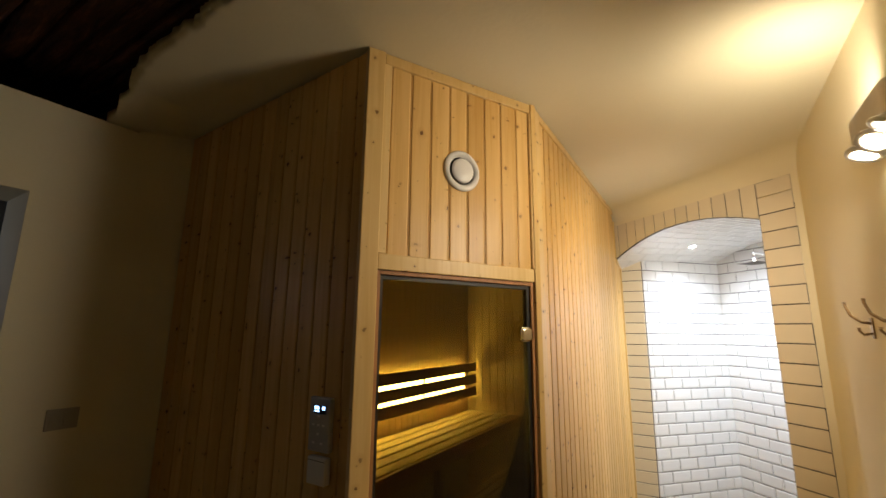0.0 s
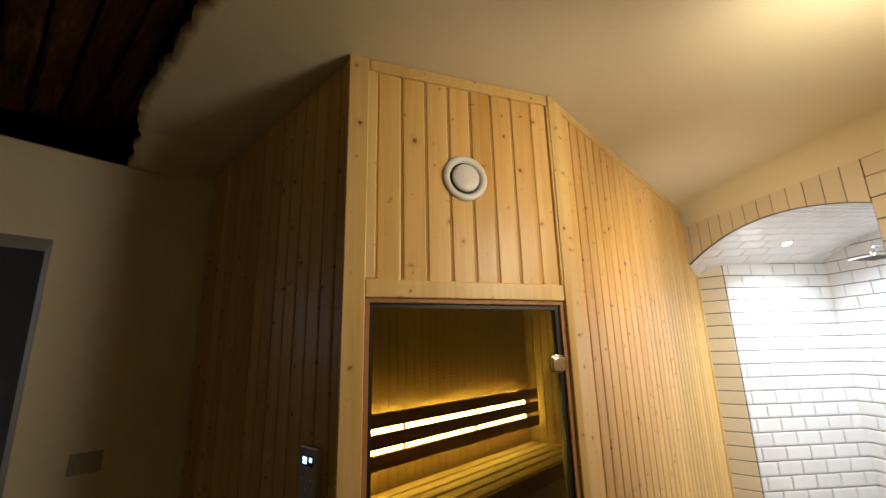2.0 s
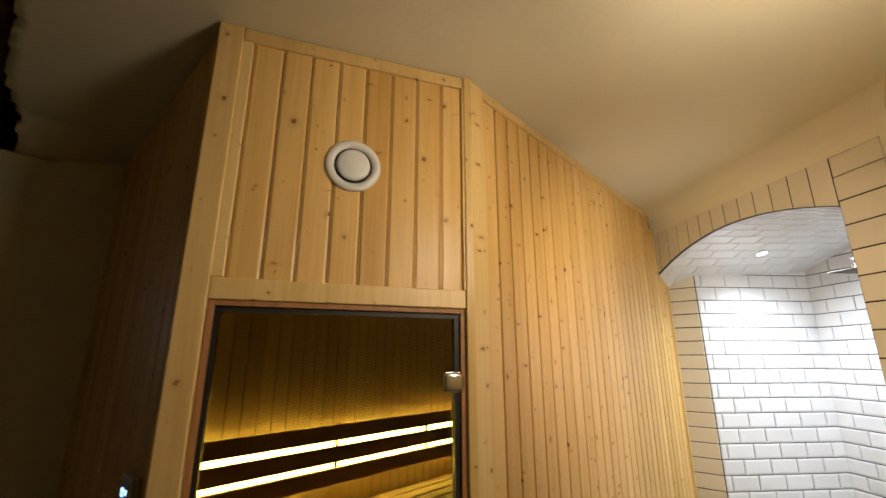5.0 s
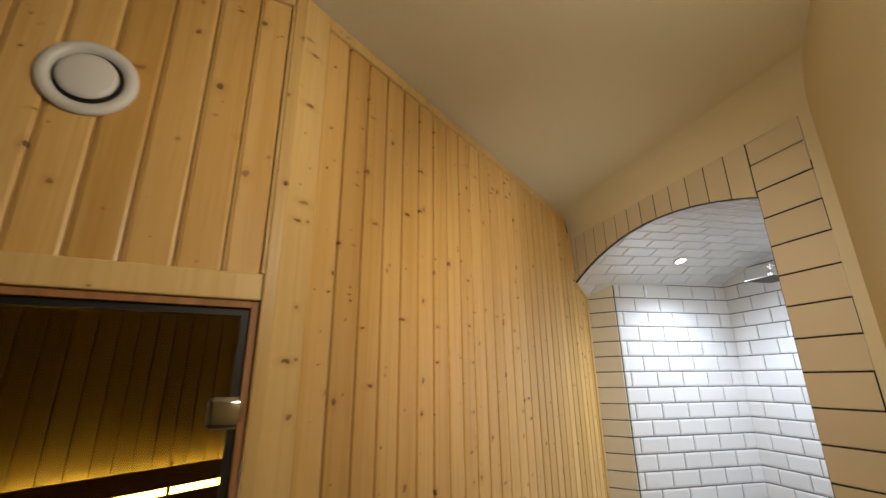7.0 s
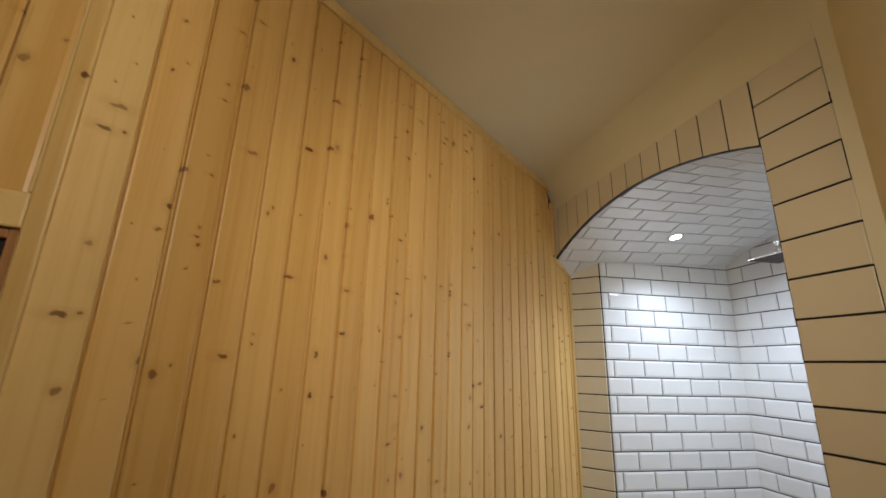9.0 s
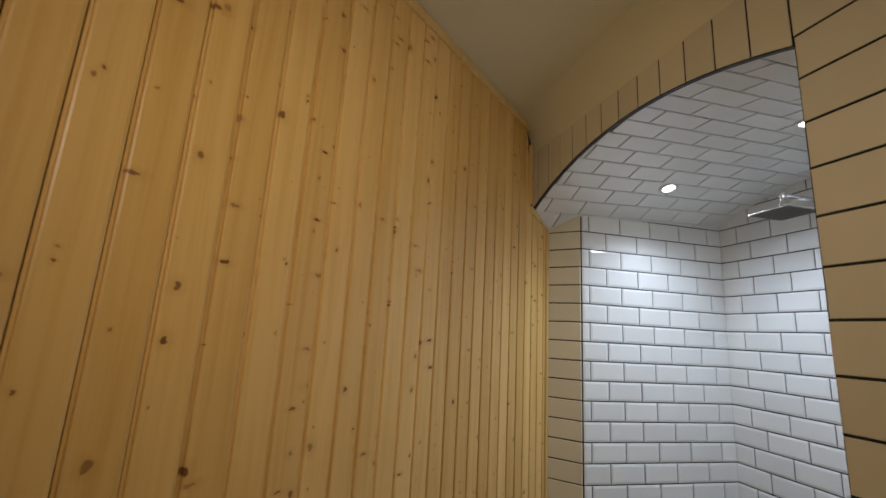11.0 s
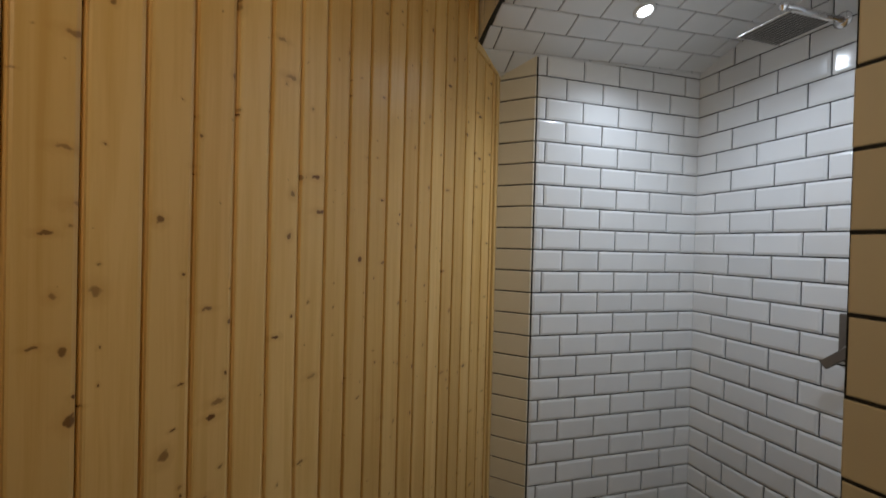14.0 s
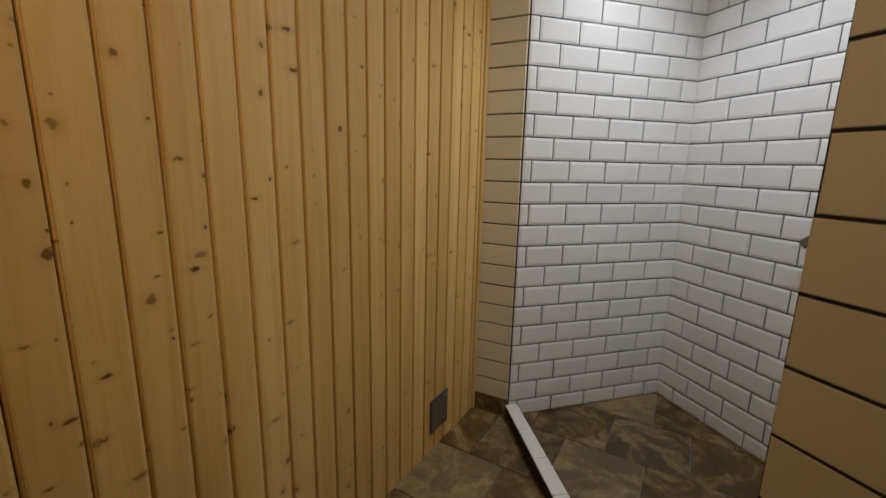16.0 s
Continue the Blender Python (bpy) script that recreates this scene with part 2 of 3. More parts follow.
def lathe(bm, profile, n=32, m=None):
    """A turned shape about z from (r, z) points."""
    rings, vs = [], []
    for r, z in profile:
        if r < 1e-5:
            ring = [bm.verts.new((0, 0, z))]
        else:
            ring = [bm.verts.new((r * math.cos(2 * math.pi * k / n), r * math.sin(2 * math.pi * k / n), z)) for k in range(n)]
        rings.append(ring)
        vs += ring
    for a, b in zip(rings, rings[1:]):
        for k in range(n):
            f = [a[k % len(a)], a[(k + 1) % len(a)], b[(k + 1) % len(b)], b[k % len(b)]]
            f = list(dict.fromkeys(f))
            if len(f) > 2:
                bm.faces.new(f)
    if m is not None:
        bmesh.ops.transform(bm, matrix=m, verts=vs)


def mesh_of(bm, name, material, smooth=False):
    bmesh.ops.recalc_face_normals(bm, faces=bm.faces)
    me = bpy.data.meshes.new(name)
    bm.to_mesh(me)
    bm.free()
    me.materials.append(material)
    if smooth:
        for p in me.polygons:
            p.use_smooth = True
    return me


def part(name, bm, material, parent, label="", smooth=False, m=None):
    ob = new(name, mesh_of(bm, name, material, smooth))
    ob.parent = parent
    if m is not None:
        ob.matrix_local = m
    if label:
        tagged(ob, label)
    return ob


def thing(name, label, category, m=None, kind="", group=""):
    """An empty that carries the parts of a thing."""
    ob = new(name)
    ob.empty_display_size = 0.05
    if m is not None:
        ob.matrix_world = m
    return tagged(ob, label, category, group, kind)


def solid(name, bm, material, label, category, m=None, kind="structure", smooth=False):
    ob = new(name, mesh_of(bm, name, material, smooth))
    if m is not None:
        ob.matrix_world = m
    return tagged(ob, label, category, "", kind)


def boxed(lo, hi, bevel=0.0):
    bm = bmesh.new()
    box(bm, lo, hi, bevel)
    return bm


PIECES = {}


def piece(name, key, make, material, parent, m):
    """A small piece; alike pieces share one mesh."""
    k = (name, key, material.name)
    if k not in PIECES:
        PIECES[k] = mesh_of(make(), name, material)
    ob = new(name, PIECES[k])
    ob.parent = parent
    ob.matrix_local = m
    return ob


def plank_mesh(w, h0, h1, depth=0.014, groove=0.004, slot=0.0100):
    """A tongue-and-groove board, face at y = -depth, with a stepped tongue on one edge; top sloping from h0 to h1."""
    bm = bmesh.new()
    g, e = 0.0016, 0.0012
    floor_y = -depth + slot
    xs = [(g, 0), (g, floor_y), (g + 0.0050, floor_y), (g + 0.0058, -depth + e), (g + 0.0058 + groove, -depth),
          (w - 0.009, -depth), (w - 0.002, -depth + 0.0026), (w - g, floor_y), (w - g, 0)]
    lo = [bm.verts.new((x, y, 0)) for x, y in xs]
    hi = [bm.verts.new((x, y, h0 + (h1 - h0) * x / w)) for x, y in xs]
    for i in range(len(xs) - 1):
        bm.faces.new((lo[i], lo[i + 1], hi[i + 1], hi[i]))
    bm.faces.new(lo)
    bm.faces.new(hi)
    return bm


def planks(parent, m, x0, x1, z0, top, pitch=(0.0906, 0.0843, 10), material=None, slot=0.0100):
    """Boards from x0 to x1; top(x) gives the height; pitch: two board widths and how many of the first."""
    x, k = x0, 0
    while x < x1 - 0.008:
        step = pitch[0] if k < pitch[2] else pitch[1]
        w = min(step, x1 - x)
        a, b = round(top(x) - z0, 3), round(top(x + w) - z0, 3)
        piece("plank", (round(w, 4), a, b, slot), lambda: plank_mesh(w, a, b, slot=slot), material or PINE, parent, m @ Matrix.Translation((x, 0, z0)))
        x += step
        k += 1


def tile_mesh(w, h, thick=0.008, bevel=0.012, rise=0.003):
    """A metro tile: a flat raised field with a sloping border."""
    bm = bmesh.new()
    b = min(bevel, w * 0.3, h * 0.3)
    g = 0.001
    rings = []
    for (x0, x1, z0, z1, y) in ((g, w - g, g, h - g, 0), (g, w - g, g, h - g, -thick + rise), (b, w - b, b, h - b, -thick)):
        rings.append([bm.verts.new(p) for p in ((x0, y, z0), (x1, y, z0), (x1, y, z1), (x0, y, z1))])
    for a, c in zip(rings, rings[1:]):
        for k in range(4):
            bm.faces.new((a[k], a[(k + 1) % 4], c[(k + 1) % 4], c[k]))
    bm.faces.new(rings[-1])
    return bm


PITCH, LONG, JOINT = 0.1003, 0.1975, 0.0040


def tile_rows(parent, length, top, z_first, offsets, material=None, bevel=0.012, m=None):
    """Running bond over x 0 to length, from the floor to top(x). z_first: a joint's height."""
    n0 = math.ceil(z_first / PITCH)
    for i in range(-3, n0 + 1):
        z1 = z_first - i * PITCH
        z0 = max(z1 - PITCH, 0.0)
        x, first, row = 0.0, offsets[i % 2], i
        while x < length - 0.012:
            w = min(first if x == 0 else LONG, length - x)
            zz = min(z1, top(x + w / 2))
            h = zz - z0
            if h > 0.012 and w > 0.012:
                key = (round(w, 3), round(h, 3))
                piece("tile", key + (bevel,), lambda: tile_mesh(w - JOINT, h - JOINT, bevel=bevel), material or TILE, parent,
                      (m or Matrix()) @ Matrix.Translation((x + JOINT / 2, 0, z0 + JOINT / 2)))
            x += w


# ---- plan ----
A, B = (-0.822, 0.853), (-0.413, 1.620)           # the cabin's door face
WOOD_X, LEFT_X, RIGHT_X, BACK_Y = -0.412, -2.13, 0.815, -2.3
ARCH_L, ARCH_R = (-0.427, 3.915), (0.628, 3.075)  # the niche's slanting front line
J, N = (-0.224, 4.130), (0.410, 4.815)            # the niche's front and back corners
SPAN, S_RIGHT, CEIL = 1.338, 1.5585, 2.735


def arch(s):
    return 2.450 - 0.33 * (s - 0.76) ** 2


def tile_top(s):
    return 2.592 - 0.004 * s


NICHE = wall_frame(ARCH_L, ARCH_R)  # x = s, y = d, z up


def ceiling_z(x, y):
    """The plaster ceiling, which sinks a little towards the wall with the doorway."""
    t = min(max((-0.85 - x) / 1.28, 0), 1)
    z = CEIL - 0.075 * t
    near = min(max((0.86 - y) / 0.28, 0), 1) * min(max((-1.86 - x) / 0.24, 0), 1)
    return z - 0.075 * near


# ---- floor ----
bm = bmesh.new()
box(bm, (-4.3, BACK_Y - 0.2, -0.15), (1.6, 5.6, -0.009))
floor = solid("floor", bm, FLOORGROUT, "brown rustic slate floor tiles with pale joints", "floor")

# ---- room walls ----
t = 0.12
solid("wall_right", boxed((0, 0, 0), (2.95 - BACK_Y, t, 2.95)), PLASTER, "smooth cream plaster wall", "wall",
      wall_frame((RIGHT_X, 2.95), (RIGHT_X, BACK_Y)))
solid("wall_behind", boxed((0, 0, 0), (RIGHT_X - LEFT_X, t, 3.05)), PLASTER, "plain cream plaster wall", "wall",
      wall_frame((RIGHT_X, BACK_Y), (LEFT_X, BACK_Y)))
DOOR0, DOOR1, DOORTOP = -0.62, 0.24, 2.165          # doorway in the left wall, along y
bm = bmesh.new()
box(bm, (LEFT_X - 0.3, BACK_Y, 0), (LEFT_X, DOOR0, 2.58))
box(bm, (LEFT_X - 0.3, DOOR1, 0), (LEFT_X, 0.6, 2.58))
box(bm, (LEFT_X - 0.3, 0.6, 0), (LEFT_X, 1.0, 2.7))
box(bm, (LEFT_X - 0.3, DOOR0, DOORTOP), (LEFT_X, DOOR1, 2.58))
solid("wall_left", bm, PLASTER, "cream plaster wall with a dim doorway", "wall")
bm = bmesh.new()
box(bm, (-4.3, -1.4, 0), (-4.18, 1.6, 2.6))
box(bm, (-4.3, 0.62, 0), (LEFT_X - 0.3, 0.74, 2.6))
box(bm, (-4.3, -1.4, 0), (LEFT_X - 0.3, -1.28, 2.6))
box(bm, (-4.3, -1.4, 2.6), (LEFT_X - 0.3, 0.74, 2.7))
solid("wall_next_room", bm, GREYWALL, "grey plaster walls of the dim next room", "wall")

# ---- ceiling ----


def ragged(x):
    """The broken edge of the plaster, as y along x."""
    e = 0.45 if x < -1.9 else 0.45 - 0.06 * min((x + 1.9) / 0.2, 1.0)
    if x > -0.7:
        e -= 2.4 * (x + 0.7) ** 1.3
    return e + 0.02 * noise.noise((x * 9, 0.3, 0)) + 0.016 * noise.noise((x * 31, 2.3, 0)) + 0.008 * noise.noise((x * 70, 5.3, 0))


bm = bmesh.new()
xs = [LEFT_X - 0.02 + i * 0.015 for i in range(int((RIGHT_X + 0.06 - LEFT_X) / 0.015) + 1)]
rows = []
for x in xs:
    y0 = max(ragged(x), BACK_Y - 0.02)
    ys = [y0 + (4.2 - y0) * (k / 40) ** 1.3 for k in range(41)]
    rows.append([bm.verts.new((x, y, ceiling_z(x, y))) for y in ys])
for a, b in zip(rows, rows[1:]):
    for k in range(40):
        bm.faces.new((a[k], b[k], b[k + 1], a[k + 1]))
ext = bmesh.ops.extrude_face_region(bm, geom=bm.faces[:])
bmesh.ops.translate(bm, vec=(0, 0, 0.045), verts=[v for v in ext["geom"] if isinstance(v, bmesh.types.BMVert)])
solid("ceiling", bm, PLASTER, "cream plaster ceiling with a ragged broken edge", "ceiling", smooth=True)
bm = bmesh.new()
box(bm, (-4.3, BACK_Y - 0.2, 3.0), (1.6, 5.6, 3.1))
y = BACK_Y
k = 0
while y < 1.0:
    w = 0.10 + 0.05 * noise.noise((k * 1.7, 0, 0))
    drop = 2.84 + 0.03 * noise.noise((k * 2.9, 4, 0))
    n = 30
    rows = []
    for i in range(n + 1):
        x0 = LEFT_X - 0.3 + i * 3.3 / n
        dz = 0.03 * noise.noise((i * 0.5, k * 1.3, 7))
        jy = 0.012 * noise.noise((i * 0.7, k, 1))
        rows.append([bm.verts.new(p) for p in ((x0, y + jy, 3.01), (x0, y + jy, drop + dz + 0.012), (x0, y + jy + 0.015, drop + dz), (x0, y + w * 0.8 - jy, drop + dz * 0.6), (x0, y + w, drop + dz + 0.015), (x0, y + w, 3.01))])
    for a, b in zip(rows, rows[1:]):
        for q in range(5):
            bm.faces.new((a[q], b[q], b[q + 1], a[q + 1]))
    y += w + 0.012
    k += 1
solid("ceiling_timber", bm, TIMBER, "exposed dark old timber boards above the broken plaster", "ceiling")

# ---- arch wall and niche shell ----
bm = bmesh.new()
S0 = -0.16
ss = [S0 + (1.80 - S0) * i / 56 for i in range(57)]


def cove(z):
    """How far the wall leans out towards the room near the ceiling."""
    k = min(max((z - 2.60) / (CEIL - 2.60), 0), 1)
    return -0.16 * (1 - math.sqrt(1 - k * k))


def plaster_foot(s):
    """Where the plaster of the arch wall begins, above the tiles."""
    return tile_top(s) - 0.004 if s < S_RIGHT - 0.01 else 0.0


levels = [0.0, 0.8, 1.6, 2.2, 2.5, 2.60] + [2.60 + (CEIL - 2.60) * math.sin(radians(90 * i / 12)) for i in range(1, 13)]
ss = sorted(ss + [S_RIGHT - 0.0101, S_RIGHT - 0.0099])
cols = []
for s in ss:
    lo = plaster_foot(s)
    zz = [max(z, lo + 0.0005 * i) if z < 2.605 else z for i, z in enumerate(levels)]
    cols.append([bm.verts.new((s, -0.004 + cove(z), z)) for z in zz])
for a, b in zip(cols, cols[1:]):
    if abs(a[0].co.z - b[0].co.z) > 1:
        continue
    for k in range(len(levels) - 1):
        if max(a[k + 1].co.z - a[k].co.z, b[k + 1].co.z - b[k].co.z) > 0.003:
            bm.faces.new((a[k], b[k], b[k + 1], a[k + 1]))
box(bm, (SPAN + 0.002, 0.0, 0.0), (1.84, 0.30, 2.56))
ARCHWALL = solid("wall_arch", bm, PLASTER, "cream plaster wall with a tiled segmental arch", "wall", NICHE, smooth=True)

bm = bmesh.new()
rows = []
for i in range(41):
    s = -0.2 + (SPAN + 0.24) * i / 40
    rows.append([bm.verts.new((s, d, arch(s) + h)) for d, h in ((0.004, 0.009), (1.36, 0.009), (1.36, 0.3), (0.004, 0.3))])
for a, b in zip(rows, rows[1:]):
    for k in range(4):
        bm.faces.new((a[k], b[k], b[(k + 1) % 4], a[(k + 1) % 4]))
SOFFIT = solid("ceiling_niche", bm, GROUT, "white tiled vaulted soffit of the shower niche", "ceiling", NICHE)

LEN_L = (Vector(N) - Vector(J)).length
bm = boxed((-0.0, 0, -0.01), (LEN_L + 0.1, 0.1, 2.45))
WALL_NL = solid("wall_niche_left", bm, GROUT, "white bevelled metro tiles with dark grout", "wall", wall_frame(J, N))
BQ = (N[0] + 0.755, N[1] - 0.656)
WALL_NB = solid("wall_niche_back", boxed((0, 0, -0.01), (1.75, 0.1, 2.6)), GROUT, "white bevelled metro tiles with dark grout", "wall", wall_frame(N, BQ))
solid("wall_niche_right", boxed((SPAN + 0.004, 0.302, -0.01), (SPAN + 0.12, 1.45, 2.5)), TILE, "plain white glazed wall of the shower niche", "wall", NICHE)
STRIP0 = (-0.43, 4.118)
WALL_ST = solid("wall_strip", boxed((0, 0, -0.01), (J[0] - STRIP0[0], 0.1, 2.34)), GROUT, "narrow strip of cream tiles beside the panelling", "wall", wall_frame(STRIP0, J))

part("skirting", boxed((0.0, -0.011, -0.009), (J[0] - STRIP0[0], -0.0005, 0.092), 0.002), SLATE, WALL_ST, "brown slate skirting")

# ---- sauna cabin walls ----
FRONT = wall_frame(A, B)
SIDE = wall_frame((WOOD_X, B[1]), (WOOD_X, 4.13))
LEFT = wall_frame((LEFT_X, A[1] + 0.004), (A[0], A[1] + 0.004))
LEN_F = (Vector(B) - Vector(A)).length
LEN_LEFT = A[0] - LEFT_X
DOOR_S0, DOOR_S1, DOOR_TOP = 0.072, 0.852, 1.828
th = 0.05
W_FRONT = solid("wall_sauna_front", boxed((0, 0.014, DOOR_TOP + 0.002), (LEN_F, th, CEIL)), GAP, "knotty pine boarding above the sauna door", "wall", FRONT)
bm = bmesh.new()
box(bm, (0.02, 0.014, 0), (2.28, th, CEIL))
box(bm, (2.28, 0.014, 0), (2.50, th, 2.235))
W_SIDE = solid("wall_sauna_side", bm, GAP, "long wall of knotty varnished pine boards", "wall", SIDE)
W_LEFT = solid("wall_sauna_left", boxed((0, 0.014, 0), (LEN_LEFT, th, 2.66)), GAP, "knotty pine boarding in dim light", "wall", LEFT)
SH = Matrix.Translation((0, 0.014, 0))


def trim(parent, lo, hi, bevel=0.004):
    return part("trim", boxed(lo, hi, bevel), PINE_TRIM, parent, "planed pine trim")


# front: posts, rails, boards
trim(W_FRONT, (-0.003, -0.016, 0.0), (DOOR_S0 - 0.001, 0.05, CEIL - 0.001))
trim(W_FRONT, (DOOR_S1 + 0.001, -0.016, 0.0), (LEN_F + 0.016, 0.05, CEIL - 0.001))
trim(W_FRONT, (DOOR_S0, -0.010, DOOR_TOP), (DOOR_S1, 0.012, DOOR_TOP + 0.062))
trim(W_FRONT, (DOOR_S0, -0.010, CEIL - 0.05), (DOOR_S1, 0.012, CEIL - 0.002))
trim(W_FRONT, (0.0, -0.010, DOOR_TOP + 0.062), (0.1035, 0.012, CEIL - 0.05))
trim(W_FRONT, (0.8455, -0.010, DOOR_TOP + 0.062), (LEN_F, 0.012, CEIL - 0.05))
# side: corner trim, top trim, end trim with the notch under the arch
trim(W_SIDE, (0.006, -0.012, 0.0), (0.096, 0.013, CEIL - 0.002))
trim(W_SIDE, (0.0965, -0.010, CEIL - 0.042), (2.21, 0.013, CEIL - 0.002))
trim(W_SIDE, (2.470, -0.010, 0.0), (2.500, 0.013, 2.215))
tilt = part("trim", boxed((0, -0.010, -0.018), (0.26, 0.013, 0.018), 0.004), PINE_TRIM, W_SIDE, "planed pine trim",
            m=Matrix.Translation((2.25, 0, 2.262)) @ Matrix.Rotation(radians(9.5), 4, "Y"))
trim(W_SIDE, (2.238, -0.008, 2.28), (2.262, 0.013, CEIL - 0.1))


def side_top(x):
    return CEIL - 0.02 if x < 2.255 else 2.245 - 0.17 * (x - 2.24)


def left_top(x):
    return ceiling_z(LEFT_X + x, 0.86) - 0.014


# ---- sauna interior ----
IN_X, IN_Y = -2.05, 3.99
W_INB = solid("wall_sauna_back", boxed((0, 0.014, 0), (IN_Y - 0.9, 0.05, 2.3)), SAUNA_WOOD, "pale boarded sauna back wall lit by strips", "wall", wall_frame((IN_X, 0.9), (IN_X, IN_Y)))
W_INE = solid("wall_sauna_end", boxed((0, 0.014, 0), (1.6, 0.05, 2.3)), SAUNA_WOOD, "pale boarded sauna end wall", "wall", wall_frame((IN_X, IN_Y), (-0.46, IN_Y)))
bm = bmesh.new()
poly = ((IN_X - 0.04, 0.93), (A[0] - 0.02, 0.93), (WOOD_X - 0.06, B[1] + 0.05), (WOOD_X - 0.06, IN_Y + 0.03), (IN_X - 0.04, IN_Y + 0.03))
lo, hi = [bm.verts.new((x, y, 2.16)) for x, y in poly], [bm.verts.new((x, y, 2.2)) for x, y in poly]
bm.faces.new(lo)
bm.faces.new(hi)
for i in range(5):
    bm.faces.new((lo[i], lo[(i + 1) % 5], hi[(i + 1) % 5], hi[i]))
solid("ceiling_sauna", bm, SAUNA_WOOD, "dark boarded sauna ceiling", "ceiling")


def bench(name, x0, x1, z, y0, y1, label):
    """A slatted sauna bench along y with a front board and legs."""
    b = thing(name, label, "sauna bench", pose(x0, y0, 0), group="sauna benches")
    n = 5
    w = (x1 - x0 - 0.03) / n
    for i in range(n):
        part("slat", boxed((i * w + 0.006, 0, z - 0.028), ((i + 1) * w - 0.012, y1 - y0, z), 0.004), SAUNA_WOOD, b)
    part("front_board", boxed((x1 - x0 - 0.028, 0, z - 0.11), (x1 - x0, y1 - y0, z + 0.001), 0.004), BENCH_WOOD, b)
    for yy in (0.25, (y1 - y0) * 0.5, y1 - y0 - 0.3):
        part("leg", boxed((x1 - x0 - 0.08, yy, 0), (x1 - x0 - 0.03, yy + 0.05, z - 0.03), 0.003), BENCH_WOOD, b)
    return b


bench("sauna_bench", IN_X + 0.01, -1.43, 0.75, 0.95, IN_Y - 0.01, "upper slatted dark wooden bench inside the sauna")
bench("sauna_bench", -1.42, -1.0, 0.38, 2.2, IN_Y - 0.01, "lower slatted dark wooden bench inside the sauna")
back = thing("slatted_wall_rest", "three dark wooden backrest slats with glowing strips between", "wall rest", pose(-1.93, 1.0, 0))
for z0, z1 in ((1.17, 1.26), (1.045, 1.135), (0.92, 1.01)):
    part("slat", boxed((0, 0, z0), (0.022, 2.92, z1), 0.004), BENCH_WOOD, back)
for yy in (0.35, 1.15, 1.95, 2.75):
    part("spacer", boxed((-0.014, yy, 0.90), (-0.001, yy + 0.012, 1.275), 0.002), BENCH_WOOD, back)
yy = 0.0
part("bracket", boxed((-0.118, yy, 0.95), (-0.001, yy + 0.02, 1.24), 0.002), BENCH_WOOD, back)
for z in (1.138, 1.013):
    part("led_strip", boxed((-0.100, 0.02, z - 0.026), (-0.094, 2.86, z + 0.010)), LED, back, "glowing warm white strip")
for z in (1.226, 0.945):
    part("led_strip", boxed((-0.088, 0.02, z - 0.003), (-0.082, 2.86, z + 0.003)), LED, back, "glowing warm white strip")

# ---- sauna door ----
door = thing("door_1", "bronze tinted glass sauna door in a brown wooden frame, closed", "door", FRONT, kind="structure")
s0, s1, zt = DOOR_S0 + 0.001, DOOR_S1 - 0.001, DOOR_TOP - 0.001
part("door_frame", boxed((s0, 0.0, 0), (s0 + 0.016, 0.055, zt), 0.002), DOOR_WOOD, door, "reddish brown wooden frame")
part("door_frame", boxed((s1 - 0.016, 0.0, 0), (s1, 0.055, zt), 0.002), DOOR_WOOD, door, "reddish brown wooden frame")
part("door_frame", boxed((s0 + 0.016, 0.0, zt - 0.016), (s1 - 0.016, 0.055, zt), 0.002), DOOR_WOOD, door, "reddish brown wooden frame")
part("seal", boxed((s0 + 0.0165, 0.012, 0), (s0 + 0.030, 0.04, zt - 0.017)), BLACK, door, "black rubber seal")
part("seal", boxed((s1 - 0.034, 0.012, 0), (s1 - 0.0165, 0.04, zt - 0.017)), BLACK, door, "black rubber seal")
part("seal", boxed((s0 + 0.030, 0.012, zt - 0.032), (s1 - 0.034, 0.04, zt - 0.017)), BLACK, door, "black rubber seal")
part("pane", boxed((s0 + 0.029, 0.018, 0.012), (s1 - 0.033, 0.026, zt - 0.031)), GLASS, door, "bronze tinted glass")
for z in (1.59, 0.28):
    bm = bmesh.new()
    box(bm, (s1 - 0.075, 0.0, z - 0.032), (s1 + 0.006, 0.0175, z + 0.032), 0.012)
    hinge = part("hinge", bm, CHROME, door, "rounded chrome hinge", smooth=True)

# ---- vent ----
vm = FRONT @ Matrix.Translation((0.45, 0.0, 2.295)) @ Matrix.Rotation(radians(90), 4, "X")
vent = thing("air_vent", "round white disc valve vent on pine boards", "air vent", vm)
bm = bmesh.new()
lathe(bm, [(0.058, 0.0), (0.092, 0.0), (0.093, 0.006), (0.086, 0.013), (0.074, 0.015), (0.066, 0.008), (0.062, 0.0)], 48)
part("rim", bm, WHITE, vent, smooth=True)
# The vent's dark inside is a flat black sheet, shade given as colour.
bm = bmesh.new()
lathe(bm, [(0.0, 0.001), (0.066, 0.001), (0.066, 0.003), (0.0, 0.003)], 40)
part("throat", bm, BLACK, vent, "black sheet as the shade in the gap round the disc")
bm = bmesh.new()
lathe(bm, [(0.0, 0.004), (0.050, 0.004), (0.056, 0.009), (0.055, 0.014), (0.045, 0.018), (0.0, 0.020)], 48)
part("disc", bm, WHITE, vent, smooth=True)

